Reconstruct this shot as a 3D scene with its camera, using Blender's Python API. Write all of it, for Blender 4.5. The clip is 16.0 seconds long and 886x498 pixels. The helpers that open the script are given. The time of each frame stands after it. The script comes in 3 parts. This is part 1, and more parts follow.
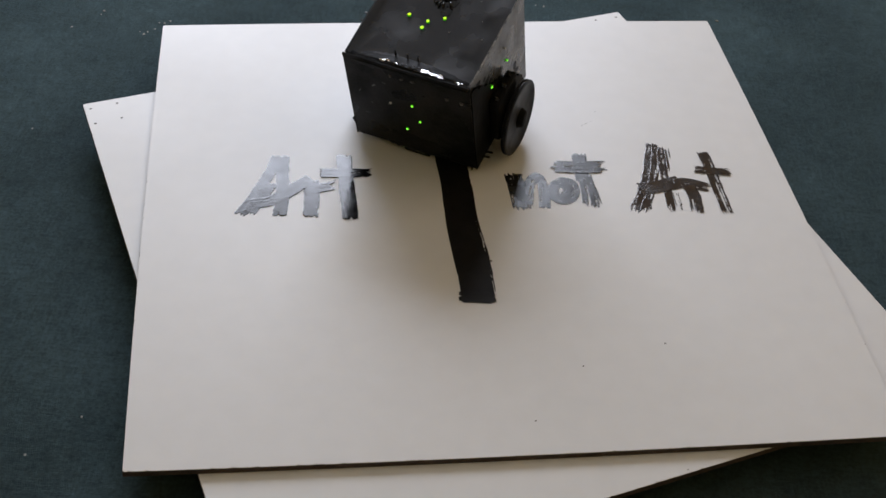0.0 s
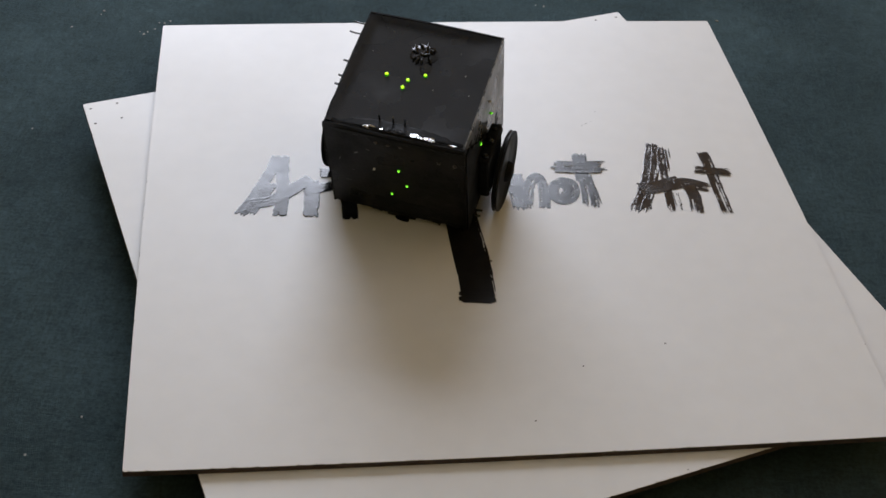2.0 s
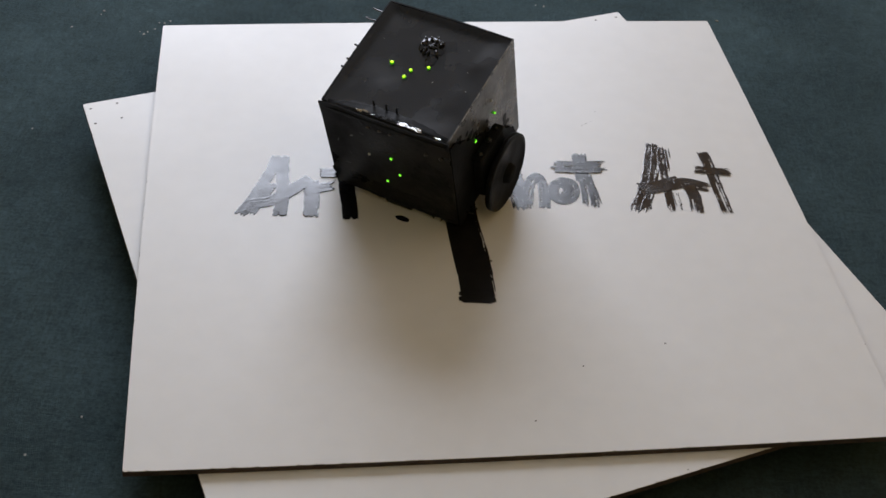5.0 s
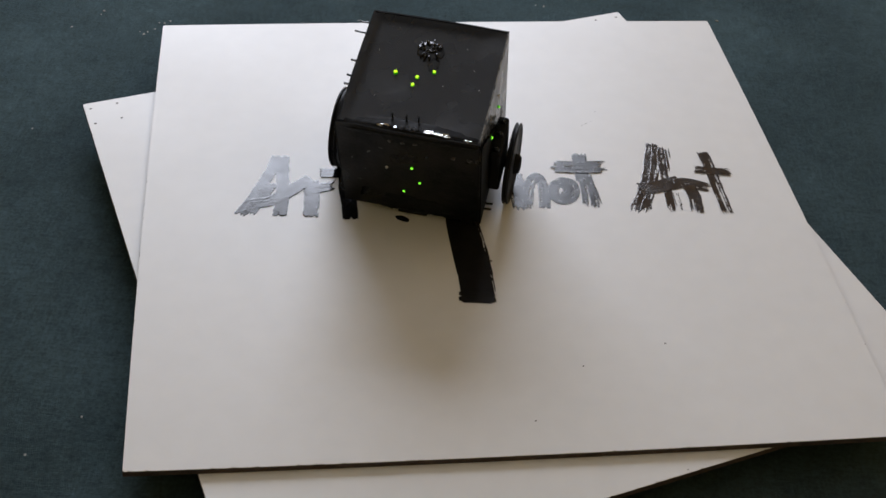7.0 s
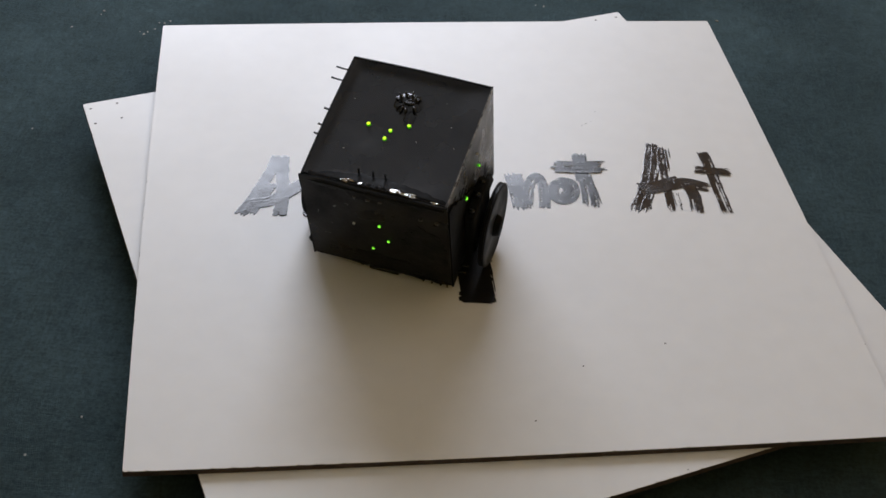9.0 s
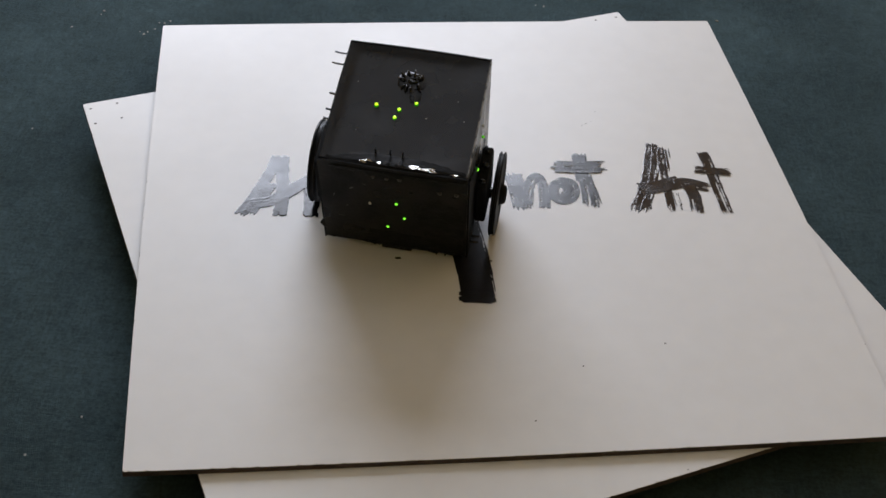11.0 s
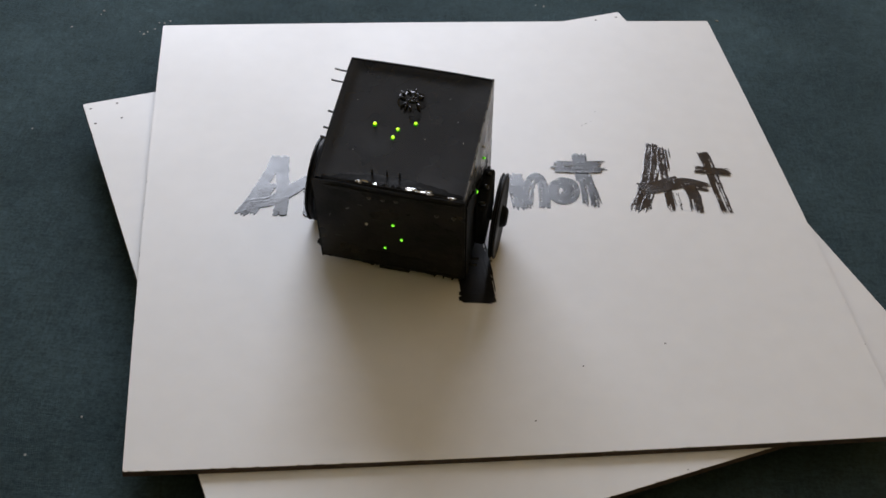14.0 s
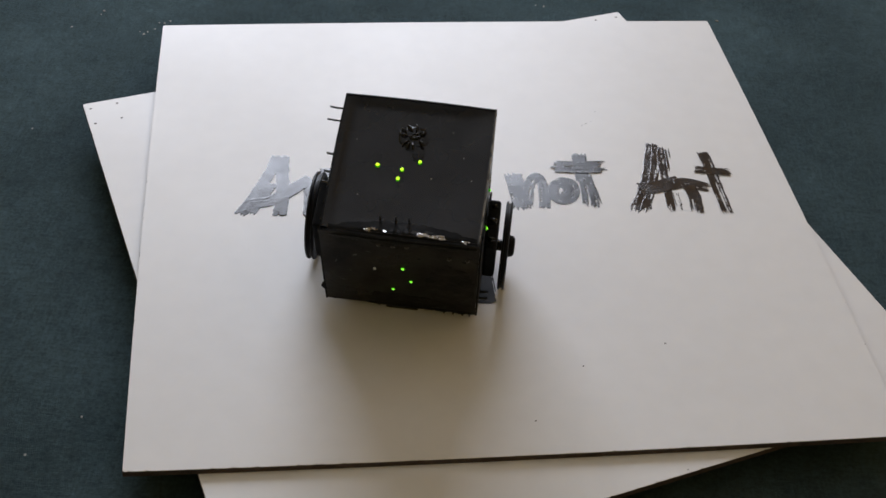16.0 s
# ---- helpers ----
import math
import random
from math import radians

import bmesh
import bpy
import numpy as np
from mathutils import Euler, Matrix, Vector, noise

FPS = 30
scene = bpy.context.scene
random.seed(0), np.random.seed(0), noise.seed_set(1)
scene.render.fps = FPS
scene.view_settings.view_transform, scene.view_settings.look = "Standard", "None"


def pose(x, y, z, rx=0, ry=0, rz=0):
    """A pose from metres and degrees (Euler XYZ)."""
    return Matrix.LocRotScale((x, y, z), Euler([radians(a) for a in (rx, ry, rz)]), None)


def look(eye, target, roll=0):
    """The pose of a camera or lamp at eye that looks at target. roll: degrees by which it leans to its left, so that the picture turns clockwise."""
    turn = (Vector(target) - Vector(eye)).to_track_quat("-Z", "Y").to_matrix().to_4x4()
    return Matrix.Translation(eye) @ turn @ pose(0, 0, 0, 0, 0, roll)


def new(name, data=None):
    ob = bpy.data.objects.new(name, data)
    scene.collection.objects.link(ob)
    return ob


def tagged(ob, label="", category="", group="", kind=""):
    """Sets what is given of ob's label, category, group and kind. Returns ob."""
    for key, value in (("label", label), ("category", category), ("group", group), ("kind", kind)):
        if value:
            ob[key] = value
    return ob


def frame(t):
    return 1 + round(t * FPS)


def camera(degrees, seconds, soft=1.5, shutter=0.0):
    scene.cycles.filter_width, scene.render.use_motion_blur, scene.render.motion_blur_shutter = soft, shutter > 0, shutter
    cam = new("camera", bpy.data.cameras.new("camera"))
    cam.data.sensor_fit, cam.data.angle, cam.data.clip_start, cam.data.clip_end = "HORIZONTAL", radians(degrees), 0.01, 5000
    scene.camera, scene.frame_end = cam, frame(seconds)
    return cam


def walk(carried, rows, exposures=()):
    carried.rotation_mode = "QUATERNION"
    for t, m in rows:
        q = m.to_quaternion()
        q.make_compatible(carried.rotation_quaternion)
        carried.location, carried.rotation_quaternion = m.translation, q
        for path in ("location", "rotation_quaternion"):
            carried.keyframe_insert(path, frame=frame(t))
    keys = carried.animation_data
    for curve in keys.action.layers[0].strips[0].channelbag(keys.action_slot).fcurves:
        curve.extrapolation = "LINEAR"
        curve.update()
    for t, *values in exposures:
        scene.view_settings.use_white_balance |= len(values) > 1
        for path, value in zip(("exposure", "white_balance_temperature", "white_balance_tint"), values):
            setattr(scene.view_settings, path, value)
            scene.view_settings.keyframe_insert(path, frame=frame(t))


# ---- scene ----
# ---------------------------------------------------------------- camera
cam = camera(36.5, 16.0, soft=1.6)
EYE = (0.0, -0.7428, 0.6372)
walk(cam, [(0.0, look(EYE, (0, 0, 0), 4.255)), (16.0, look(EYE, (0, 0, 0), 4.255))])

# ---------------------------------------------------------------- light
world = bpy.data.worlds.new("daylight")
scene.world = world
world.use_nodes = True
wn = world.node_tree.nodes
sky = wn.new("ShaderNodeTexSky")
sky.sky_type, sky.sun_disc = "NISHITA", False
sky.sun_elevation, sky.sun_rotation = radians(40), radians(150)
world.node_tree.links.new(sky.outputs[0], wn["Background"].inputs[0])
wn["Background"].inputs[1].default_value = 0.1

WIN_X0, WIN_X1, WIN_Z0, WIN_Z1, WIN_Y = -1.12, 0.345, 0.42, 1.57, 1.9
lamp = bpy.data.lights.new("window_light", "AREA")
lamp.shape, lamp.size, lamp.size_y = "RECTANGLE", WIN_X1 - WIN_X0 - 0.1, WIN_Z1 - WIN_Z0 - 0.1
lamp.energy, lamp.color = 55.5, (0.80, 0.845, 0.975)
lamp_ob = new("window_light", lamp)
lamp_ob.matrix_world = pose((WIN_X0 + WIN_X1) / 2, WIN_Y - 0.02, (WIN_Z0 + WIN_Z1) / 2, -90, 0, 0)
scene.view_settings.exposure = 0.0


# ---------------------------------------------------------------- materials
def material(name, color, rough=0.5, metal=0.0, vary=0.15, scale=40.0, fine=600.0, bump=0.0, bump_scale=500.0,
             rough_vary=0.1, coat=0.0, coat_rough=0.1, tint=None, specular=0.5):
    """A principled surface with colour variation at two scales, uneven gloss and fine relief."""
    m = bpy.data.materials.new(name)
    m.use_nodes = True
    nt = m.node_tree
    b = nt.nodes["Principled BSDF"]
    tc = nt.nodes.new("ShaderNodeTexCoord")
    big, small = nt.nodes.new("ShaderNodeTexNoise"), nt.nodes.new("ShaderNodeTexNoise")
    big.inputs["Scale"].default_value, small.inputs["Scale"].default_value = scale, fine
    big.inputs["Detail"].default_value = small.inputs["Detail"].default_value = 4
    add = nt.nodes.new("ShaderNodeMath")
    add.operation = "ADD"
    for n in (big, small):
        nt.links.new(tc.outputs["Object"], n.inputs["Vector"])
    nt.links.new(big.outputs["Fac"], add.inputs[0])
    nt.links.new(small.outputs["Fac"], add.inputs[1])
    span = nt.nodes.new("ShaderNodeMapRange")
    span.inputs["From Min"].default_value, span.inputs["From Max"].default_value = 0.7, 1.3
    nt.links.new(add.outputs[0], span.inputs["Value"])
    mix = nt.nodes.new("ShaderNodeMix")
    mix.data_type = "RGBA"
    other = tint if tint else [c * (1 - vary) for c in color]
    mix.inputs["A"].default_value = (*[min(1, c * (1 + vary * 0.5)) for c in color], 1)
    mix.inputs["B"].default_value = (*other, 1)
    nt.links.new(span.outputs[0], mix.inputs["Factor"])
    nt.links.new(mix.outputs["Result"], b.inputs["Base Color"])
    rr = nt.nodes.new("ShaderNodeMapRange")
    rr.inputs["To Min"].default_value, rr.inputs["To Max"].default_value = max(0.02, rough - rough_vary), min(1, rough + rough_vary)
    rr.inputs["From Min"].default_value, rr.inputs["From Max"].default_value = 0.3, 0.7
    nt.links.new(big.outputs["Fac"], rr.inputs["Value"])
    nt.links.new(rr.outputs[0], b.inputs["Roughness"])
    b.inputs["Metallic"].default_value = metal
    b.inputs["Specular IOR Level"].default_value = specular
    b.inputs["Coat Weight"].default_value, b.inputs["Coat Roughness"].default_value = coat, coat_rough
    if bump:
        rel = nt.nodes.new("ShaderNodeTexNoise")
        rel.inputs["Scale"].default_value, rel.inputs["Detail"].default_value = bump_scale, 3
        nt.links.new(tc.outputs["Object"], rel.inputs["Vector"])
        bp = nt.nodes.new("ShaderNodeBump")
        bp.inputs["Strength"].default_value, bp.inputs["Distance"].default_value = 1.0, bump
        nt.links.new(rel.outputs["Fac"], bp.inputs["Height"])
        nt.links.new(bp.outputs[0], b.inputs["Normal"])
    return m


def carpet_material():
    """Short teal pile: warp and weft streaks, speckled fibres, broad worn patches."""
    m = material("carpet", (0.039, 0.063, 0.070), 0.95, vary=0.5, scale=10, fine=1500, bump=0.0008, bump_scale=1300, rough_vary=0.03, specular=0.12)
    nt = m.node_tree
    b = nt.nodes["Principled BSDF"]
    b.inputs["Sheen Weight"].default_value, b.inputs["Sheen Roughness"].default_value = 0.10, 0.5
    b.inputs["Sheen Tint"].default_value = (0.5, 0.85, 1.0, 1)
    tc = nt.nodes.new("ShaderNodeTexCoord")
    base = b.inputs["Base Color"].links[0].from_socket
    for stretch, strength in (((60, 700, 1), 0.30), ((600, 50, 1), 0.26), ((350, 350, 1), 0.5), ((90, 90, 1), 0.3)):
        mp = nt.nodes.new("ShaderNodeMapping")
        mp.inputs["Scale"].default_value = stretch
        mp.inputs["Rotation"].default_value = (0, 0, 0.05)
        nt.links.new(tc.outputs["Object"], mp.inputs["Vector"])
        nz = nt.nodes.new("ShaderNodeTexNoise")
        nz.inputs["Scale"].default_value, nz.inputs["Detail"].default_value = 1.0, 3
        nt.links.new(mp.outputs[0], nz.inputs["Vector"])
        rg = nt.nodes.new("ShaderNodeMapRange")
        rg.inputs["From Min"].default_value, rg.inputs["From Max"].default_value = 0.3, 0.7
        rg.inputs["To Min"].default_value, rg.inputs["To Max"].default_value = 1 - strength * 0.5, 1 + strength * 0.5
        nt.links.new(nz.outputs["Fac"], rg.inputs["Value"])
        mx = nt.nodes.new("ShaderNodeMix")
        mx.data_type, mx.blend_type = "RGBA", "MULTIPLY"
        mx.inputs["Factor"].default_value = 1.0
        nt.links.new(base, mx.inputs["A"])
        nt.links.new(rg.outputs[0], mx.inputs["B"])
        base = mx.outputs["Result"]
    nt.links.new(base, b.inputs["Base Color"])
    return m


CARPET = carpet_material()
LAMINATE = material("laminate", (0.76, 0.755, 0.748), 0.40, vary=0.03, scale=5, fine=60, bump=0.00003, bump_scale=300, rough_vary=0.05, specular=0.22)
HARDBOARD = material("hardboard", (0.060, 0.043, 0.039), 0.85, vary=0.5, scale=80, fine=900, bump=0.0004, bump_scale=900)
PAINT = material("wet_paint", (0.008, 0.008, 0.009), 0.13, specular=0.36, vary=0.3, scale=90, fine=900, bump=0.00005, bump_scale=500, rough_vary=0.1)
PAINT_THICK = material("thick_paint", (0.011, 0.0098, 0.009), 0.45, specular=0.10, vary=0.4, scale=60, fine=900, bump=0.00006, bump_scale=500, rough_vary=0.1)
PAINT_MID = material("half_dry_paint", (0.010, 0.010, 0.011), 0.25, specular=0.38, vary=0.3, scale=60, fine=900, bump=0.00002, bump_scale=900, rough_vary=0.06)
WASH = material("thin_wash", (0.20, 0.185, 0.18), 0.4, vary=0.4, scale=120, fine=900)
PAINT_DRY = material("dry_paint", (0.040, 0.031, 0.027), 0.17, vary=0.4, scale=60, fine=900, bump=0.00003, bump_scale=900)
BLACK_PLATE = material("black_plate", (0.008, 0.008, 0.0095), 0.26, vary=0.4, scale=25, fine=400, bump=0.0006, bump_scale=35, rough_vary=0.18, specular=0.40)
BLACK_PANEL = material("black_panel", (0.009, 0.0087, 0.0085), 0.44, specular=0.16, rough_vary=0.3, vary=0.9, scale=22, fine=500, bump=0.0001, bump_scale=300)
GREY_PANEL = material("grey_panel", (0.054, 0.052, 0.049), 0.30, vary=0.75, scale=45, fine=300, bump=0.0001, bump_scale=200)
BLACK_GLOSS = material("black_gloss", (0.008, 0.008, 0.008), 0.2, specular=0.35, vary=0.4, scale=60, fine=500, bump=0.0006, bump_scale=180)
GLUE = material("black_glue", (0.007, 0.007, 0.007), 0.5, specular=0.12, vary=0.4, scale=60, fine=500, bump=0.0005, bump_scale=180)
BLACK_MATTE = material("black_matte", (0.008, 0.008, 0.0082), 0.65, specular=0.08, vary=0.5, scale=30, fine=500, bump=0.0002, bump_scale=250)
RUBBER = material("wheel_plastic", (0.0095, 0.0095, 0.010), 0.52, specular=0.16, vary=0.3, scale=60, fine=800, bump=0.00005, bump_scale=800)
WIRE = material("wire", (0.05, 0.05, 0.05), 0.3, metal=0.6, vary=0.3)
# shiny metal that stands in for glints on the wet glue seam
GLINT_METAL = material("glint_metal", (0.6, 0.59, 0.58), 0.12, metal=1.0, vary=0.2, bump=0.00003, bump_scale=300, rough_vary=0.04)
SCREW = material("screw_paint", (0.045, 0.036, 0.032), 0.35, vary=0.4, scale=200)
WORN = material("worn_edge", (0.26, 0.25, 0.24), 0.45, vary=0.6, scale=120)
DUST = material("dust", (0.5, 0.49, 0.47), 0.35, vary=0.4, scale=300)
CRUMB = material("crumb", (0.36, 0.36, 0.35), 0.9, vary=0.3, scale=300)
SPECK = material("speck", (0.10, 0.09, 0.08), 0.8, vary=0.3, scale=300)
# unseen walls: yellow to warm the bounced light, the east one warmer still
BOUNCE_WALL = material("bounce_wall", (0.61, 0.475, 0.205), 0.85, vary=0.06, scale=3, fine=80, bump=0.0004, bump_scale=200)
WARM_BOUNCE_WALL = material("warm_bounce_wall", (0.70, 0.47, 0.18), 0.85, vary=0.06, scale=3, fine=80, bump=0.0004, bump_scale=200)
CEILING = material("ceiling_paint", (0.73, 0.72, 0.70), 0.9, vary=0.04, scale=3, fine=80)
FRAME = material("window_paint", (0.75, 0.74, 0.70), 0.4, vary=0.05, scale=20)

LED = bpy.data.materials.new("green_led")
LED.use_nodes = True
lb = LED.node_tree.nodes["Principled BSDF"]
lb.inputs["Base Color"].default_value = (0.25, 0.7, 0.02, 1)
lb.inputs["Roughness"].default_value = 0.25
lb.inputs["Emission Color"].default_value = (0.60, 1.0, 0.04, 1)
lb.inputs["Emission Strength"].default_value = 1.15
LED_Y = LED.copy()
LED_Y.name = "yellow_green_led"
LED_Y.node_tree.nodes["Principled BSDF"].inputs["Emission Color"].default_value = (0.72, 1.0, 0.03, 1)
LED_G = LED.copy()
LED_G.name = "deep_green_led"
LED_G.node_tree.nodes["Principled BSDF"].inputs["Emission Color"].default_value = (0.26, 1.0, 0.05, 1)
LED_RIM = LED.copy()
LED_RIM.name = "led_rim"
LED_RIM.node_tree.nodes["Principled BSDF"].inputs["Base Color"].default_value = (0.05, 0.3, 0.01, 1)
LED_RIM.node_tree.nodes["Principled BSDF"].inputs["Emission Color"].default_value = (0.05, 0.55, 0.0, 1)
LED_RIM.node_tree.nodes["Principled BSDF"].inputs["Emission Strength"].default_value = 0.35
# unlit lights; the pale colour carries their whitish glint
LED_OFF = material("unlit_led_glint", (0.55, 0.55, 0.5), 0.2)

GLASS = bpy.data.materials.new("pane_glass")
GLASS.use_nodes = True
gb = GLASS.node_tree.nodes["Principled BSDF"]
gb.inputs["Transmission Weight"].default_value, gb.inputs["Roughness"].default_value = 1.0, 0.0


# ---------------------------------------------------------------- mesh helpers (millimetres)
def link(name, bm, mat, parent=None, label="", smooth=False):
    for v in bm.verts:
        v.co *= 0.001
    me = bpy.data.meshes.new(name)
    bmesh.ops.recalc_face_normals(bm, faces=bm.faces)
    bm.to_mesh(me)
    bm.free()
    me.materials.append(mat)
    if smooth:
        for p in me.polygons:
            p.use_smooth = True
        me.set_sharp_from_angle(angle=radians(50))
    ob = new(name, me)
    if parent:
        ob.parent = parent
    if label:
        tagged(ob, label)
    return ob


def part(name, bm, material_, parent, label="", smooth=False):
    return link(name, bm, material_, parent, label, smooth)


def add_box(bm, x0, x1, y0, y1, z0, z1, bevel=0.0, m=None):
    r = bmesh.ops.create_cube(bm, size=1)
    vs = r["verts"]
    for v in vs:
        v.co = Vector(((x0 + x1) / 2 + v.co.x * (x1 - x0), (y0 + y1) / 2 + v.co.y * (y1 - y0), (z0 + z1) / 2 + v.co.z * (z1 - z0)))
    if bevel:
        es = {e for v in vs for e in v.link_edges}
        r = bmesh.ops.bevel(bm, geom=list(es), offset=bevel, segments=2, affect="EDGES", profile=0.5)
        vs = list({v for v in r["verts"]} | {v for v in vs if v.is_valid})
    if m:
        for v in vs:
            v.co = m @ v.co
    return vs


def box(*a, **k):
    bm = bmesh.new()
    add_box(bm, *a, **k)
    return bm


def add_tube(bm, points, r, sides=6):
    """A round wire through points, with closed ends."""
    pts = [Vector(p) for p in points]
    rings = []
    for i, p in enumerate(pts):
        d = (pts[min(i + 1, len(pts) - 1)] - pts[max(i - 1, 0)]).normalized()
        a = d.orthogonal().normalized()
        b = d.cross(a)
        if rings:
            ref = rings[-1][0].co - pts[i - 1]
            a = (ref - d * ref.dot(d)).normalized()
            b = d.cross(a)
        rings.append([bm.verts.new(p + (a * math.cos(t) + b * math.sin(t)) * r) for t in (2 * math.pi * k / sides for k in range(sides))])
    for q, s in zip(rings, rings[1:]):
        for k in range(sides):
            bm.faces.new((q[k], q[(k + 1) % sides], s[(k + 1) % sides], s[k]))
    bm.faces.new(rings[0][::-1])
    bm.faces.new(rings[-1])


def add_lathe(bm, profile, n=48, axis="X"):
    """Turn a profile of (along, radius) about an axis."""
    rings = []
    for x, r in profile:
        ring = []
        for k in range(n):
            a = 2 * math.pi * k / n
            c = (x, r * math.cos(a), r * math.sin(a)) if axis == "X" else (r * math.cos(a), r * math.sin(a), x)
            ring.append(bm.verts.new(c))
        rings.append(ring)
    for q, s in zip(rings, rings[1:]):
        for k in range(n):
            bm.faces.new((q[k], q[(k + 1) % n], s[(k + 1) % n], s[k]))
    bm.faces.new(rings[0][::-1])
    bm.faces.new(rings[-1])


# ---------------------------------------------------------------- room
FLOOR_Z = -30.0
floor = link("floor", box(-2600, 1250, -1900, 1900, FLOOR_Z - 60, FLOOR_Z), CARPET)
tagged(floor, "dark teal short-pile carpet with a few crumbs", "carpet", kind="structure")


# walls and ceiling are added out of view to close the place and bounce light
def room():
    x0, x1, y0, y1, top, t = -2600, 1250, -1900, 1900, 2400, 150
    wx0, wx1, wz0, wz1 = (v * 1000 for v in (WIN_X0, WIN_X1, WIN_Z0, WIN_Z1))
    b = bmesh.new()
    add_box(b, x0, wx0, y1, y1 + t, FLOOR_Z, top)
    add_box(b, wx1, x1, y1, y1 + t, FLOOR_Z, top)
    add_box(b, wx0, wx1, y1, y1 + t, FLOOR_Z, wz0)
    add_box(b, wx0, wx1, y1, y1 + t, wz1, top)
    tagged(link("wall_north", b, BOUNCE_WALL), "unseen wall with a wide window, coloured to bounce warm light", "wall", kind="structure")
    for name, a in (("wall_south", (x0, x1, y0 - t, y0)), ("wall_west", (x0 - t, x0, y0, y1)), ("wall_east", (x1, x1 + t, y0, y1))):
        tagged(link(name, box(*a, FLOOR_Z, top), WARM_BOUNCE_WALL if name == "wall_east" else BOUNCE_WALL), "plain unseen wall, coloured to bounce warm light", "wall", kind="structure")
    tagged(link("ceiling", box(x0, x1, y0, y1, top, top + t), CEILING), "plain off-white ceiling", "ceiling", kind="structure")
    win = tagged(new("window_1"), "wide white-framed window letting daylight in", "window", kind="structure")
    win.location = (0, WIN_Y, 0)
    for a in ((wx0, wx0 + 40, wz0, wz1), (wx1 - 40, wx1, wz0, wz1), (wx0 + 40, wx1 - 40, wz0, wz0 + 40), (wx0 + 40, wx1 - 40, wz1 - 40, wz1)):
        part("window_frame", box(a[0], a[1], 30, 100, a[2], a[3], bevel=4), FRAME, win)
    pane = part("pane", box(wx0 + 42, wx1 - 42, 60, 66, wz0 + 42, wz1 - 42), GLASS, win)
    pane.visible_shadow = False


room()


# ---------------------------------------------------------------- boards
def bowed(w, h, thick, skew, bow):
    """A slab whose four sawn sides swell very slightly in their middles."""
    bm = bmesh.new()
    ring = []
    corners = [Vector((x + skew * y, y)) for x, y in ((-w / 2, -h / 2), (w / 2, -h / 2), (w / 2, h / 2), (-w / 2, h / 2))]
    for i in range(4):
        a, b = corners[i], corners[(i + 1) % 4]
        d = (b - a).normalized()
        for k in range(16):
            ring.append(a.lerp(b, k / 16) + Vector((d.y, -d.x)) * bow * (1 - (k / 8 - 1) ** 2))
    lo = [bm.verts.new((p.x, p.y, 0)) for p in ring]
    hi = [bm.verts.new((p.x, p.y, thick)) for p in ring]
    for k in range(len(ring)):
        j = (k + 1) % len(ring)
        bm.faces.new((lo[k], lo[j], hi[j], hi[k]))
    bm.faces.new(hi)
    bm.faces.new(lo[::-1])
    return bm


def board(name, w, h, thick, m, label, seed, skew=0.0, swell=1.8):
    """A square of laminated hardboard: brown core, thin white face with a chipped sawn edge."""
    rnd = random.Random(seed)
    top = tagged(new(name), label, "board")
    top.matrix_world = m
    part("core", bowed(w, h, thick - 0.5, skew, swell), HARDBOARD, top, "brown sawn hardboard core")
    bm = bmesh.new()
    ring = []
    corners = [(x + skew * y, y) for x, y in ((-w / 2, -h / 2), (w / 2, -h / 2), (w / 2, h / 2), (-w / 2, h / 2))]
    for i in range(4):
        a, b = Vector(corners[i]), Vector(corners[(i + 1) % 4])
        d = (b - a).normalized()
        inward = Vector((-d.y, d.x))
        n = 420
        deep = 0.0
        for k in range(n):
            deep *= 0.35
            if rnd.random() < (0.05 if i == 0 else 0.03):
                deep = rnd.uniform(0.15, 0.75 if i == 0 else 0.5)
            bow = swell * (1 - (2 * k / n - 1) ** 2)
            p = a + d * (b - a).length * k / n - inward * bow + inward * (deep + rnd.uniform(0, 0.12))
            if k == 0:
                p = a + d * 1.2 + inward * 0.2
            ring.append(p)
        ring.append(b - d * 1.2 + inward * 0.2)
    lo = [bm.verts.new((p.x, p.y, thick - 0.5)) for p in ring]
    hi = [bm.verts.new((p.x, p.y, thick)) for p in ring]
    for k in range(len(ring)):
        j = (k + 1) % len(ring)
        bm.faces.new((lo[k], lo[j], hi[j], hi[k]))
    bm.faces.new(hi)
    part("face", bm, LAMINATE, top, "white melamine laminate face")
    return top


UPPER = pose(0.0233, 0.0624, -0.0045, 0, 0, 8.97)
LOWER = pose(0.0250, 0.0256, -0.009, 0, 0, 25.2)
upper = board("drawing_board", 496.0, 507.5, 4.5, UPPER, "white laminated hardboard square with painted black lettering", 3)
lower = board("backing_board", 496.5, 508.5, 4.5, LOWER, "white laminated hardboard square lying askew under another board", 5, 0.0244, 0.4)


def dot(x, y, z, r, seed, h=0.25, stretch=1.0, turn=0.0):
    rnd = random.Random(seed)
    bm = bmesh.new()
    n = 10
    rim = []
    for k in range(n):
        a = 2 * math.pi * k / n
        q = r * rnd.uniform(0.75, 1.15)
        u, v = q * math.cos(a) * stretch, q * math.sin(a)
        rim.append((u * math.cos(turn) - v * math.sin(turn), u * math.sin(turn) + v * math.cos(turn)))
    base = [bm.verts.new((x + u, y + v, z)) for u, v in rim]
    mid = [bm.verts.new((x + u * 0.7, y + v * 0.7, z + h)) for u, v in rim]
    for k in range(n):
        bm.faces.new((base[k], base[(k + 1) % n], mid[(k + 1) % n], mid[k]))
    bm.faces.new(mid)
    bm.faces.new(base[::-1])
    return bm


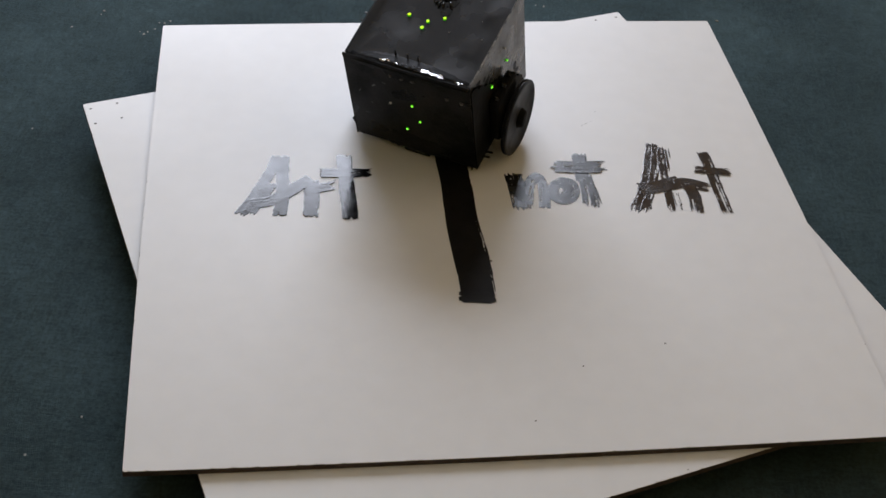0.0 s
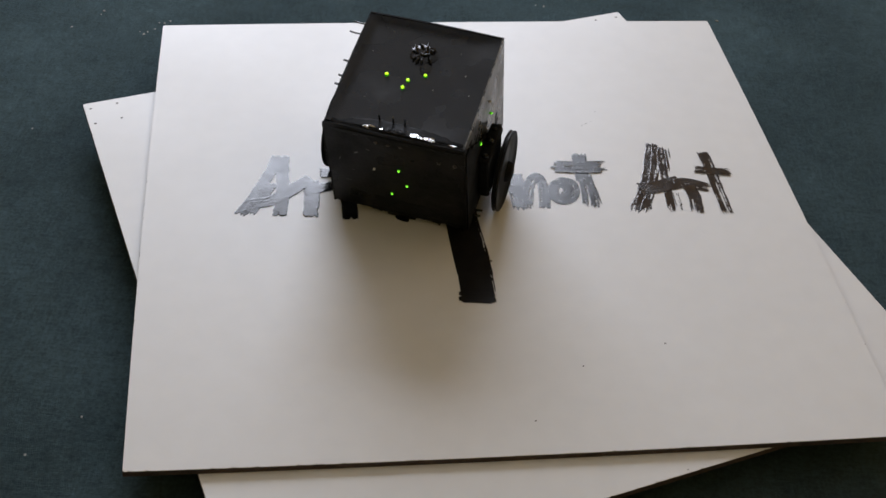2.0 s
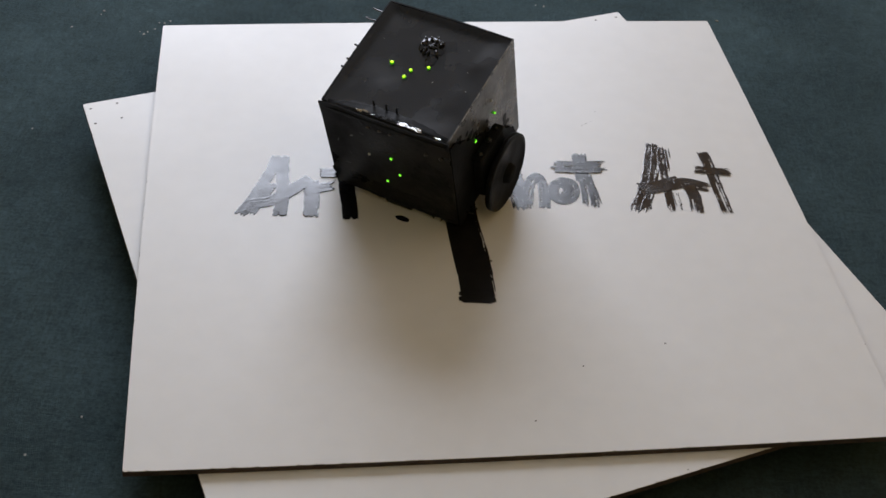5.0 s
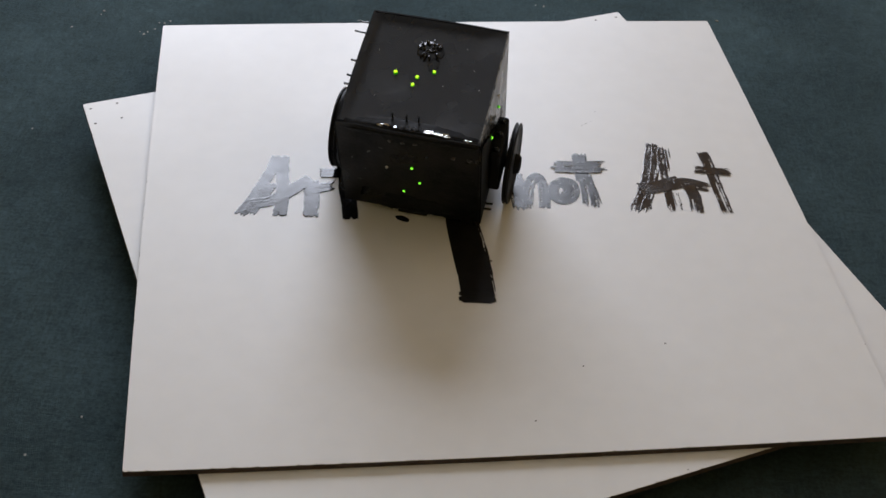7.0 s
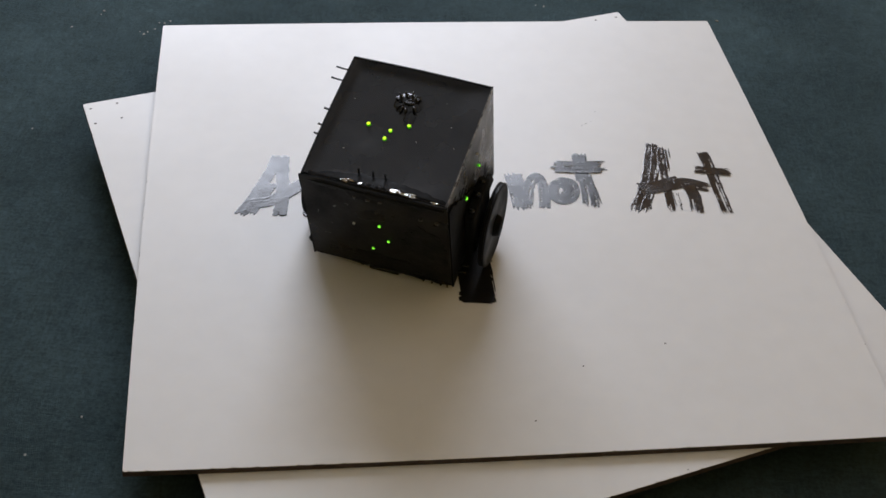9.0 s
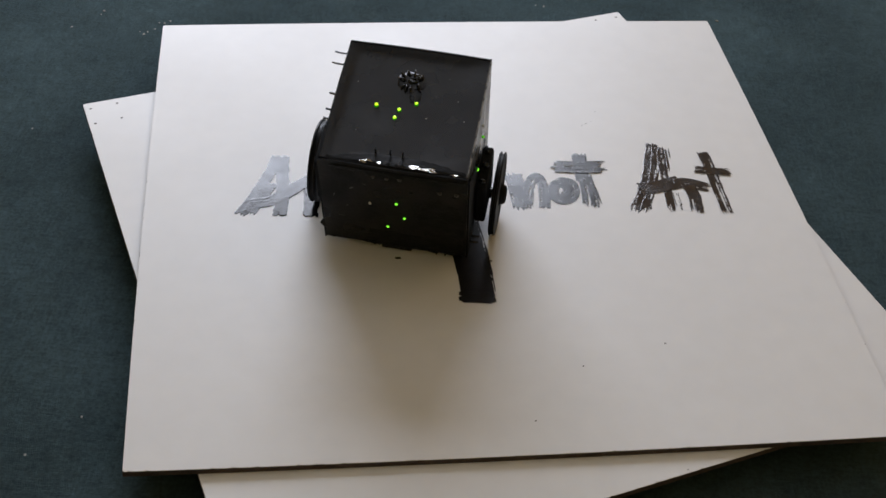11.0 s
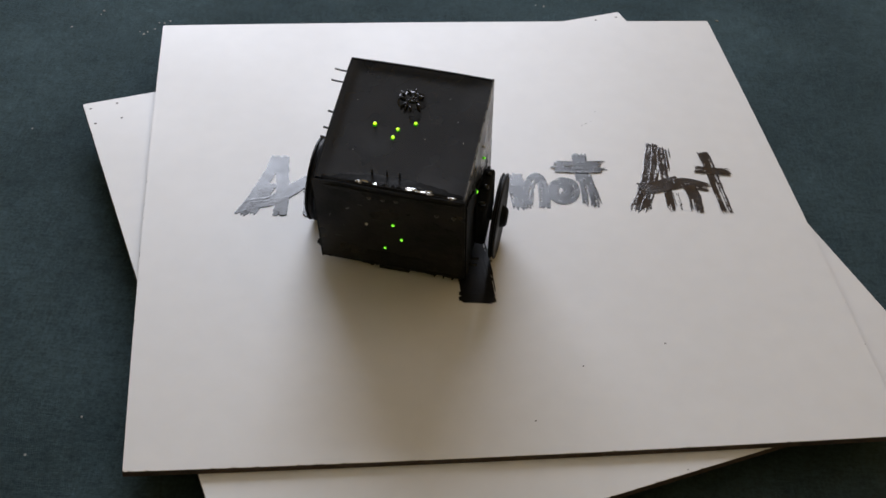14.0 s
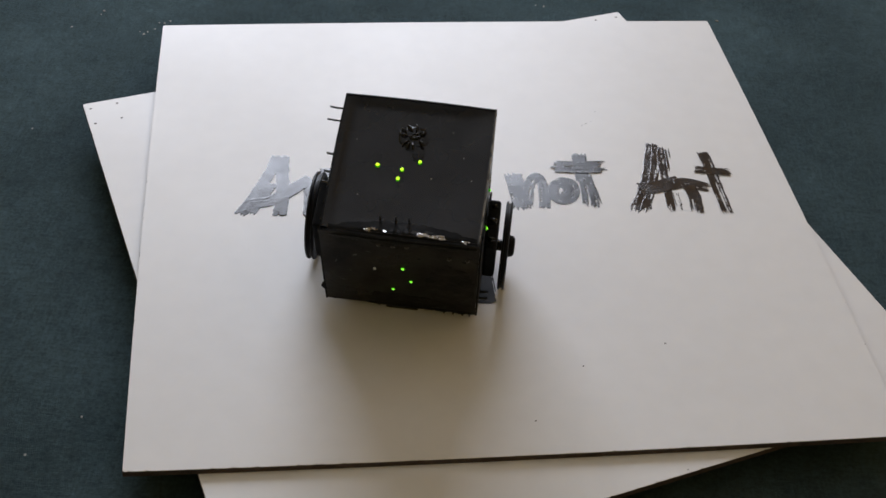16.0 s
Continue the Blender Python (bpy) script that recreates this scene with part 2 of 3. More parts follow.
tagged(link("riser", box(-170, 200, -150, 210, FLOOR_Z, -9.0, bevel=1), HARDBOARD), "low brown fibreboard riser hidden under the white boards", "riser")

# dowel marks near the corners of the lower board
for i, (x, y) in enumerate(((-294.4, 147.4), (-275.2, 158.0), (-285.9, 127.8), (-266.9, 138.1), (125.3, 346.3), (144.6, 354.1), (162.7, -188.2))):
    p = LOWER.inverted() @ Vector((x / 1000, y / 1000, 0))
    part("nail_hole", dot(p.x * 1000, p.y * 1000, 4.45, 0.6 if i == 6 else 1.25, i, 0.12), SPECK, lower, "small dark nail hole")

for i, (x, y, r) in enumerate(((110.1, 172.2, 0.6), (106.5, 169.0, 0.5), (114.0, 175.0, 0.4), (99.1, -108.9, 0.6), (156.0, -81.4, 0.7), (67.1, -161.1, 0.7), (118, 190, 0.5), (34.9, -9.2, 1.3), (33.4, -4.199999999999999, 0.8))):
    tagged(link("paint_speck", dot(x, y, 0.0, r, 20 + i, 0.15), SPECK), "tiny dried paint speck on the white board", "speck", "specks on the board")

for i, (x, y, r) in enumerate(((-272.8, 326.0, 1.3), (-287.7, 305.0, 1.5), (-279.4, 315.1, 1.1), (-332.4, 339.8, 1.6), (-354.5, 308.4, 1.0), (80.2, 407.8, 1.5),
                               (248.7, 404.4, 1.9), (-254.1, -194.7, 1.2), (-227.1, -159.8, 1.2), (-346.0, 148.9, 1.0), (72.5, 408.9, 0.9), (-292.0, 308.3, 1.0),
                               (-268.5, 330.6, 1.3), (-277.6, 326.3, 1.0), (-285.0, 309.3, 1.0), (-333.5, 333.5, 0.9))):
    tagged(link("crumb", dot(x, y, FLOOR_Z, r * 0.6, 50 + i, r * 0.5, 1.5, i), CRUMB), "small pale crumb lying on the carpet", "crumb", "crumbs on the carpet")


# ---------------------------------------------------------------- painted lettering
def bezier_line(pts, step):
    """An evenly stepped smooth line through points."""
    P = [Vector(p) for p in pts]
    P = [P[0] * 2 - P[1]] + P + [P[-1] * 2 - P[-2]]
    fine = []
    for i in range(1, len(P) - 2):
        a, b, c, d = P[i - 1:i + 3]
        for k in range(20):
            t = k / 20
            fine.append(0.5 * (2 * b + (c - a) * t + (2 * a - 5 * b + 4 * c - d) * t * t + (3 * b - a - 3 * c + d) * t ** 3))
    fine.append(P[-2])
    out, left = [fine[0]], step
    for a, b in zip(fine, fine[1:]):
        seg = (b - a).length
        at = left
        while at <= seg and seg > 0:
            out.append(a.lerp(b, at / seg))
            at += step
        left = at - seg
    return out


def brush_stroke(width, dry, pts, level, rnd, ridge):
    """A ribbon of paint in fine streaks: beaded along its rim, ragged at its ends, broken where the brush ran dry."""
    step = 0.85
    line = bezier_line(pts, step)
    n = len(line)
    cols = max(10, int(width / 0.4))
    wet0, wet1 = dry if isinstance(dry, tuple) else (dry, dry)
    seed = rnd.uniform(0, 900)
    length = n * step

    def cover(s, o, f):
        d = wet0 + (wet1 - wet0) * f
        a = o * width * 0.5
        streak = noise.noise((a * 0.75, s * 0.022, seed)) + 0.8 * noise.noise((a * 1.9, s * 0.05, seed + 9))
        blot = noise.noise((a * 0.9, s * 0.45, seed + 30))
        side = 1 + 0.10 * noise.noise((s * 0.10, 3 * (o > 0), seed + 50)) + (0.015 + 0.06 * d) * noise.noise((s * 0.35, 3 * (o > 0), seed + 60))
        rim = max(0.0, (abs(o) - (0.93 * side - 0.08 * d)) / 0.14)
        tail = (1.2 + 2.2 * d) * (1 + 1.6 * noise.noise((a * 0.5, 1, seed + 70)) + 1.3 * noise.noise((a * 1.6, 2, seed + 80)))
        ends = max(0.0, tail - s) + max(0.0, 1.4 * tail - (length - s))
        return streak * (0.35 + 0.75 * d) + blot * (0.1 + 0.5 * d) + 0.66 - 0.62 * d - 0.6 * rim - 0.4 * ends

    grid, wet = [], []
    for i in range(n):
        d = (line[min(i + 1, n - 1)] - line[max(i - 1, 0)]).normalized()
        side = Vector((-d.y, d.x))
        grid.append([line[i] + side * (2 * k / cols - 1) * width * 0.53 for k in range(cols + 1)])
        wet.append([cover(i * step, 1.06 * (2 * k / cols - 1), i / max(1, n - 1)) > 0 for k in range(cols + 1)])
    # a cell is painted where most of its corners are wet; lone cells are dropped
    cell = [[sum((wet[i][k], wet[i + 1][k], wet[i][k + 1], wet[i + 1][k + 1])) >= 3 for k in range(cols)] for i in range(n - 1)]
    left = {(i, k) for i in range(n - 1) for k in range(cols) if cell[i][k]}
    while left:
        isle, front = [], [left.pop()]
        while front:
            i, k = front.pop()
            isle.append((i, k))
            for q in ((i + 1, k), (i - 1, k), (i, k + 1), (i, k - 1)):
                if q in left:
                    left.discard(q)
                    front.append(q)
        if len(isle) < 7:
            for i, k in isle:
                cell[i][k] = False
    bm = bmesh.new()
    made = {}

    def vert(i, k):
        if (i, k) not in made:
            full = all(0 <= a < n - 1 and 0 <= b < cols and cell[a][b] for a in (i - 1, i) for b in (k - 1, k))
            a = (2 * k / cols - 1) * width * 0.5
            h = 1.5 * noise.noise((a * 1.5, i * step * 0.05, seed + 5)) + 0.9 * noise.noise((a * 0.5, i * step * 0.09, seed + 6))
            near = sum(1 for p in range(i - 2, i + 2) for q in range(k - 2, k + 2) if not (0 <= p < n - 1 and 0 <= q < cols and cell[p][q]))
            z = level + ridge * h + 0.006 * min(near, 6) if full else level - 0.05
            made[i, k] = bm.verts.new((grid[i][k].x, grid[i][k].y, z))
        return made[i, k]

    for i in range(n - 1):
        for k in range(cols):
            if cell[i][k]:
                bm.faces.new((vert(i, k), vert(i, k + 1), vert(i + 1, k + 1), vert(i + 1, k)))
    return bm


def lettering(name, strokes, mat, label, seed, ridge=0.018, thin=None):
    """A word of brush strokes; where the brush ran dry, a thin wash of paint is left under the streaks."""
    rnd = random.Random(seed)
    word = tagged(new(name), label, "lettering")
    for i, (w, dry, pts) in enumerate(strokes):
        state = rnd.getstate()
        part("brush_stroke", brush_stroke(w, dry, pts, 0.10 + 0.05 * i, rnd, ridge), mat, word, smooth=True)
        wet = dry if isinstance(dry, tuple) else (dry, dry)
        if thin and max(wet) > 0.25:
            rnd.setstate(state)
            part("thin_wash", brush_stroke(w, tuple(max(0.0, d * 0.95 - 0.04) for d in wet), pts, 0.075 + 0.05 * i, rnd, 0.003), thin, word, "thin grey wash of paint", True)
    return word


lettering("painted_word", [
    (9.5, (0.15, 0.2), [(-134.2, 96.4), (-137.3, 74.9), (-143.9, 47.3), (-152.0, 20.6)]),
    (10, (0.35, 0.1), [(-133.5, 63.9), (-136.0, 54.5), (-140.2, 42.3), (-145.8, 24.0)]),
    (10.2, (0.05, 0.1), [(-130.8, 97.6), (-127.4, 73.2), (-124.1, 49.0), (-122.9, 22.7)]),
    (11.5, 0.05, [(-145.5, 35.5), (-133.4, 39.7), (-122.0, 49.9), (-112.9, 62.2), (-104.5, 71.0)]),
    (11.2, (0.05, 0.2), [(-104.6, 68.8), (-101.7, 48.2), (-100.1, 24.8)]),
    (10.2, (0.1, 0.3), [(-108.9, 54.3), (-99.5, 58.9), (-87.1, 63.9)]),
    (4, (0.5, 0.9), [(-94.8, 63.0), (-89.7, 67.1), (-84.1, 72.1)]),
    (12.2, (0.3, 0.15), [(-84.0, 104.1), (-79.6, 79.0), (-75.0, 54.9), (-69.8, 25.0)]),
    (11, (0.15, 0.4), [(-99.3, 78.8), (-82.4, 80.9), (-59.4, 83.7)]),
], PAINT, "the word Art brushed in wet glossy black paint", 11, 0.013)
lettering("painted_word", [
    (14.5, (0.5, 0.55), [(49.4, 97.7), (53.6, 77.4), (58.0, 51.5)]),
    (9.2, (0.35, 0.35), [(61.5, 56.7), (63.2, 83.5), (68.1, 95.6), (72.5, 89.6), (74.5, 72.8), (74.4, 54.8)]),
    (9.4, 0.36, [(85.1, 89.6), (89.7, 92.5), (95.3, 89.3), (97.4, 80.5), (94.9, 71.2), (89.2, 66.9), (83.8, 69.9), (81.6, 78.6), (84.0, 88.0), (89.6, 87.4), (93.8, 84.0), (93.6, 76.2), (89.3, 71.8), (85.2, 75.2)]),
    (8.0, 0.4, [(86.5, 83.5), (90.1, 86.7), (92.6, 80.6), (89.4, 73.9), (86.4, 77.8)]),
    (11.5, (0.3, 0.3), [(102.7, 129.6), (103.9, 108.8), (105.6, 90.8)]),
    (5.5, (0.3, 0.7), [(104.1, 97.8), (105.7, 80.1), (106.4, 61.3)]),
    (6.5, (0.3, 0.75), [(109.1, 102.1), (111.5, 82.2), (114.2, 60.2)]),
    (3.5, (0.5, 0.85), [(111.5, 93.7), (114.9, 79.8), (118.2, 63.4)]),
    (13, (0.35, 0.3), [(82.5, 108.4), (100.4, 111.3), (121.1, 112.4)]),
    (2.6, (0.4, 0.6), [(84.4, 116.1), (100.6, 117.3), (124.2, 121.0)]),
    (2.8, (0.4, 0.6), [(78.9, 107.9), (100.4, 109.1), (126.0, 111.5)]),
    (2.2, (0.4, 0.7), [(81.5, 103.1), (100.2, 103.9), (122.6, 106.7)]),
], PAINT_MID, "the word not brushed in wet glossy black paint", 12, 0.026, WASH)
lettering("painted_word", [
    (9.5, (0.3, 0.6), [(162.8, 151.0), (159.5, 123.1), (153.9, 93.0), (143.1, 59.5)]),
    (8.5, (0.4, 0.7), [(166.2, 146.8), (162.6, 116.0), (158.1, 90.0), (151.3, 59.7)]),
    (7.5, (0.35, 0.6), [(169.5, 147.2), (169.6, 124.3), (170.7, 98.7), (173.1, 62.3)]),
    (5, 0.95, [(174.1, 147.8), (175.1, 125.0), (175.6, 108.7)]),
    (6, 0.9, [(176.7, 90.0), (177.9, 78.1), (180.7, 65.3)]),
    (14.5, (0.25, 0.05), [(147.9, 88.7), (161.9, 92.6), (174.7, 98.4), (182.7, 103.0)]),
    (12.5, (0.1, 0.5), [(177.0, 99.4), (187.0, 101.4), (195.7, 99.5), (205.5, 95.7)]),
    (10.5, (0.1, 0.5), [(186.9, 100.6), (191.0, 86.8), (192.3, 63.9)]),
    (9.2, (0.3, 0.6), [(203.6, 143.8), (207.3, 121.5), (210.4, 99.9), (214.3, 74.8), (216.7, 65.4)]),
    (9.5, (0.6, 0.35), [(192.7, 119.7), (206.6, 119.2), (224.2, 119.1)]),
], PAINT_DRY, "the word Art brushed in drier brownish black paint", 13, 0.006, WASH)
lettering("paint_trail", [
    (22.5, 0.0, [(-11.5, 180.0), (-5.0, 140.8), (1.1, 107.2), (6.8, 75.3), (11.9, 34.6), (18.6, -1.7), (24.9, -33.6), (27.4, -51.1)]),
    (7, 0.3, [(-8.5, 109.8), (-2.6, 79.8), (3.3, 47.0)]),
    (7, 0.45, [(18.5, 38.7), (24.8, 13.1), (32.3, -20.6), (36.0, -43.1)]),
    (5, 0.75, [(16.8, 76.5), (21.9, 39.1), (28.2, 10.3), (35.6, -26.4)]),
    (11, 0.15, [(13.5, -50.2), (26.6, -49.4), (40.5, -49.0)]),
], PAINT_THICK, "broad streak of thick black paint on the board", 14, 0.03)


# ---------------------------------------------------------------- robot
# A box 100 wide, 103 deep and 94 high, pitched forward on its nose; the body's parts are in the box's own axes.
PITCH = 17.2
BOX = pose(0.0003, -0.0213, 0.0063, PITCH, 0, 0)
robot = tagged(new("painting_robot"), "black cube-shaped two-wheeled robot with small green lights", "robot")


def body_part(name, bm, mat, label="", smooth=False, parent=None):
    ob = part(name, bm, mat, parent or robot, label, smooth)
    if parent is None:
        ob.matrix_basis = BOX
    return ob


FRONT_SKIN = 1.2


def sheet(nu, nv, place, thick):
    """A bent sheet: place(u, v) for u, v from 0 to 1, thickened along its normal."""
    bm = bmesh.new()
    g = [[bm.verts.new(place(i / nu, j / nv)) for j in range(nv + 1)] for i in range(nu + 1)]
    for i in range(nu):
        for j in range(nv):
            bm.faces.new((g[i][j], g[i + 1][j], g[i + 1][j + 1], g[i][j + 1]))
    bmesh.ops.recalc_face_normals(bm, faces=bm.faces)
    bmesh.ops.solidify(bm, geom=bm.faces[:], thickness=thick)
    return bm


def build_robot():
    rnd = random.Random(4)
    # front sheet, its upper edge sagging in the middle and its corner flared
    def front_at(u, v):
        x = -51 + 102 * u
        sag = 0.9 * math.sin(math.pi * min(1, max(0, (u - 0.1) / 0.85))) ** 2
        flare = 2.0 * max(0, 0.12 - u) / 0.12
        return (x, -0.6 - flare * v * v - 0.5 * math.sin(math.pi * u) * v, v * (94.3 - sag + flare * 0.5))
    body_part("front_panel", sheet(24, 8, front_at, 1.2), BLACK_PANEL, smooth=True)
    body_part("back_panel", sheet(10, 6, lambda u, v: (-50 + 100 * u, 103.2 + 0.8 * math.sin(3.1 * u), -4 + v * 98.4), 1.2), BLACK_PANEL)
    body_part("side_panel", sheet(12, 8, lambda u, v: (-50.4 - 0.7 * math.sin(3.1 * u) * v, u * 103, v * 94.2 - 4 * u * (1 - v)), 1.2), BLACK_PANEL)
    body_part("side_panel", sheet(12, 8, lambda u, v: (50.4 + 0.5 * math.sin(3.1 * u) * v, u * 103.6, v * 94.4 - 6 * u * (1 - v)), 1.2), GREY_PANEL, "scuffed dark grey side panel")
    def rise(d, reach):
        q = max(0.0, 1 - d / reach)
        return q * q * (3 - 2 * q)
    def top_at(u, v):
        x, y = -50.2 + 100.4 * u, 0.6 + 102.4 * v
        lift = max(rise(u * 100, 9), rise((1 - v) * 103, 8), 0.75 * rise((1 - u) * 100, 22))
        front = 0.5 * rise(v * 103, 14) + 0.9 * math.exp(-((u - 0.5) / 0.22) ** 2) * rise(v * 103, 10)
        wave = 0.25 * noise.noise((x * 0.05, y * 0.05, 2))
        dish = (0.7 + 1.3 * u) * rise(v * 103, 44)
        return (x, y, 91.2 + 2.5 * lift + (front + dish) * (1 - lift) + wave)
    body_part("top_plate", sheet(44, 44, top_at, 0.8), BLACK_PLATE, "glossy black top plate", True)
    body_part("bottom_plate", box(-49, 49, 1.5, 102, 0.5, 2.5), BLACK_PANEL)
    # wedge-shaped underbody that fills the space between the tilted box and the board
    bm = bmesh.new()
    rows = []
    for k in range(25):
        y = 6 + 74 * k / 24
        roof = 6.0 + (y + 21) * math.tan(radians(PITCH)) - 0.6
        foot = 2.2 + 1.6 * noise.noise((y * 0.2, 0, 5)) + 1.2 * noise.noise((y * 0.7, 0, 8))
        inset = 2.5 * noise.noise((y * 0.25, 3, 2))
        rows.append([bm.verts.new(c) for c in ((-43 + inset, y, roof), (-41 + inset, y, foot), (44 - inset, y, foot), (47 - inset, y, roof))])
    for p, q in zip(rows, rows[1:]):
        for k in range(4):
            bm.faces.new((p[k], q[k], q[(k + 1) % 4], p[(k + 1) % 4]))
    bm.faces.new(rows[0])
    bm.faces.new(rows[-1][::-1])
    part("underbody", bm, BLACK_MATTE, robot, "black painted underbody")
    # skid under the nose
    body_part("skid", box(-10.5, 11.5, -1.8, 12, -4.8, 0.4, bevel=0.6), BLACK_GLOSS, "black skid under the nose")
    for x in (30, 36, 43, 46.5):
        bm = bmesh.new()
        add_tube(bm, [(x, 2, 2), (x + 0.4, 0.5, -2), (x + rnd.uniform(-1, 1), -0.8, -5.0 - rnd.uniform(0, 0.6))], 0.6)
        body_part("bristle", bm, BLACK_GLOSS, smooth=True)
    # hardened drips along the lower front edge and a lump on one corner
    for k in range(18):
        x = rnd.uniform(-48, 49)
        body_part("paint_drip", lump(x, -0.9 + rnd.uniform(-0.4, 0.4), rnd.uniform(-0.9, 0.9), rnd.uniform(0.7, 1.5), rnd), GLUE, "hardened drip of black paint", True)
    body_part("corner_lump", lump(-51.2, 0.5, 13, 3.4, rnd), GLUE, "lump of black glue on the corner", True)
    # lights
    def led(x, y, z, r, mat, facing):
        turn = {"up": Matrix(), "front": Matrix.Rotation(radians(90), 4, "X"), "right": Matrix.Rotation(radians(90), 4, "Y")}[facing]
        lean = Matrix.Rotation(rnd.uniform(-0.15, 0.15), 4, "X") @ Matrix.Diagonal((1, rnd.uniform(1.0, 1.2), 1, 1))

        def shell(profile):
            bm = bmesh.new()
            add_lathe(bm, profile, 12, "Z")
            for v in bm.verts:
                v.co = turn @ (lean @ v.co) + Vector((x, y, z))
            return bm
        rim = LED_OFF if mat is LED_OFF else LED_RIM
        lamp_part = body_part("light", shell([(-0.8, r * 1.12), (0.2, r * 1.12), (0.2 + r * 0.3, r), (0.2 + r * 0.4, r * 0.9), (0.2 + r * 0.4, 0.1)]), rim, "small green light", True)
        if mat is not LED_OFF:
            body_part("lens", shell([(0.2, r * 0.9), (0.2 + r * 0.5, r * 0.9), (0.2 + r * 0.85, r * 0.55), (0.2 + r, 0.12)]), mat, "bright lens", True, lamp_part)
    led(-21.6, 51.4, 91.6, 1.45, LED_Y, "up")
    led(-5.5, 50.0, 91.6, 1.3, LED, "up")
    led(-7.2, 42.8, 91.4, 1.3, LED, "up")
    led(5.3, 57.0, 91.6, 1.3, LED, "up")
    led(1.9, -2.0, 54.6, 1.1, LED_G, "front")
    led(7.2, -1.8, 37.9, 1.1, LED_G, "front")
    led(-5.0, -1.6, 24.3, 1.1, LED_G, "front")
    led(-16.7, -2.4, 50.6, 0.9, LED_OFF, "front")
    led(51.4, 64.9, 55.1, 0.85, LED_G, "right")
    led(51.6, 62.1, 71.6, 0.8, LED_OFF, "right")
    led(52.2, 32.5, 59.8, 1.15, LED_G, "right")
    # dusty scuffs on the grey side
    for y, z, wide, tall, count in ((86, 72, 3.2, 6.5, 16), (69, 60, 2.4, 4.5, 9), (40, 70, 1.6, 3.0, 5), (55, 76, 4.0, 3.0, 6)):
        for k in range(count):
            bm = dot(0, 0, 0, rnd.uniform(0.18, 0.45), rnd.randint(0, 999), 0.05, rnd.uniform(3, 7), 1.45 + rnd.uniform(-0.25, 0.25))
            dy, dz = rnd.gauss(0, wide * 0.5), rnd.gauss(0, tall * 0.4)
            for v in bm.verts:
                v.co = Vector((50.44 + 0.5 * math.sin(3.1 * y / 103.6) * z / 94.4 + v.co.z, y + dy + v.co.x, z + dz + v.co.y))
            body_part("scuff", bm, WORN, "pale dusty scuff on the side panel")
    # soldered knot of wires bent outwards in a ring, in glue that runs down towards one light
    mound = bmesh.new()
    bmesh.ops.create_icosphere(mound, subdivisions=3, radius=9.5)
    for v in mound.verts:
        v.co = Vector((v.co.x * 1.05, v.co.y, v.co.z * 0.15)) * (1 + 0.3 * noise.noise(v.co * 0.5)) + Vector((-1.5, 75.5, 91.2))
    body_part("glue_mound", mound, BLACK_GLOSS, "black glue round the wires", True)
    tongue = bmesh.new()
    bmesh.ops.create_icosphere(tongue, subdivisions=3, radius=5.0)
    for v in tongue.verts:
        v.co = Vector((v.co.x * 0.8, v.co.y * 1.35, v.co.z * 0.05)) * (1 + 0.3 * noise.noise(v.co * 0.6)) + Vector((3.2, 64.5, 91.5))
    body_part("glue_run", tongue, BLACK_GLOSS, "black glue running down from the wires", True)
    for k in range(10):
        a = 2 * math.pi * k / 10 + rnd.uniform(-0.35, 0.35)
        inner, outer = rnd.uniform(3.5, 5.5), rnd.uniform(7.5, 11.0)
        high = rnd.uniform(0.5, 1.6)
        bm = bmesh.new()
        ring = [(inner, 91.5), (inner + 1.0, 92.4 + high), ((inner + outer) / 2 + 0.5, 92.8 + high), (outer, 91.9 + high * rnd.uniform(0.1, 0.9))]
        twist = rnd.uniform(-0.12, 0.12)
        add_tube(bm, [(-1.5 + d * math.cos(a + twist * q), 75.5 + d * math.sin(a + twist * q), z) for q, (d, z) in enumerate(ring)], rnd.uniform(0.55, 0.95), 8)
        body_part("wire_stub", bm, BLACK_GLOSS, "bent wire stub in black glue", True)
    for k in range(5):
        a, d = 1.3 * k, rnd.uniform(0.8, 3.5)
        x, y = -1.0 + d * math.cos(a), 75.0 + d * math.sin(a)
        bm = bmesh.new()
        add_tube(bm, [(x - 2, y - 0.3, 92.0), (x, y, 93.4), (x + 2, y + 0.4, 92.6)], 0.8, 8)
        body_part("wire_stub", bm, BLACK_GLOSS, "bent wire stub in black glue", True)
    # upright wire ends behind the front edge and their blobs on the front
    for x in (-13.7, -3.6, 4.9):
        bm = bmesh.new()
        add_tube(bm, [(x, 10.6, 90.5), (x, 10.4, 95), (x + 0.2, 10.2, 98.2)], 0.75)
        body_part("wire_end", bm, WIRE, "short upright wire end", True)
    for x, z in ((-13.1, 83.0), (-4.1, 83.1), (4.9, 83.8), (32.2, 75.0), (43.7, 75.2)):
        body_part("screw_head", lump(x, -2.4, z, 1.3, rnd), SCREW, "painted-over screw head", True)
    # lumpy black glue along the front seam, with metal flakes added as its glints
    def glue_at(u, v):
        x = -46 + 95 * u
        mid = math.sin(math.pi * u)
        drop = (5.5 + 5 * noise.noise((x * 0.11, 0, 3.1)) + 3 * noise.noise((x * 0.5, 0, 7.7)) + 6 * math.exp(-((u - 0.42) / 0.12) ** 2)) * (0.4 + 0.6 * mid)
        reach = 2 + 7.5 * mid + 1.6 * noise.noise((x * 0.16, 2, 9)) + 0.8 * noise.noise((x * 0.6, 2, 4))
        crest = 0.6 * noise.noise((x * 0.25, 0, 5))
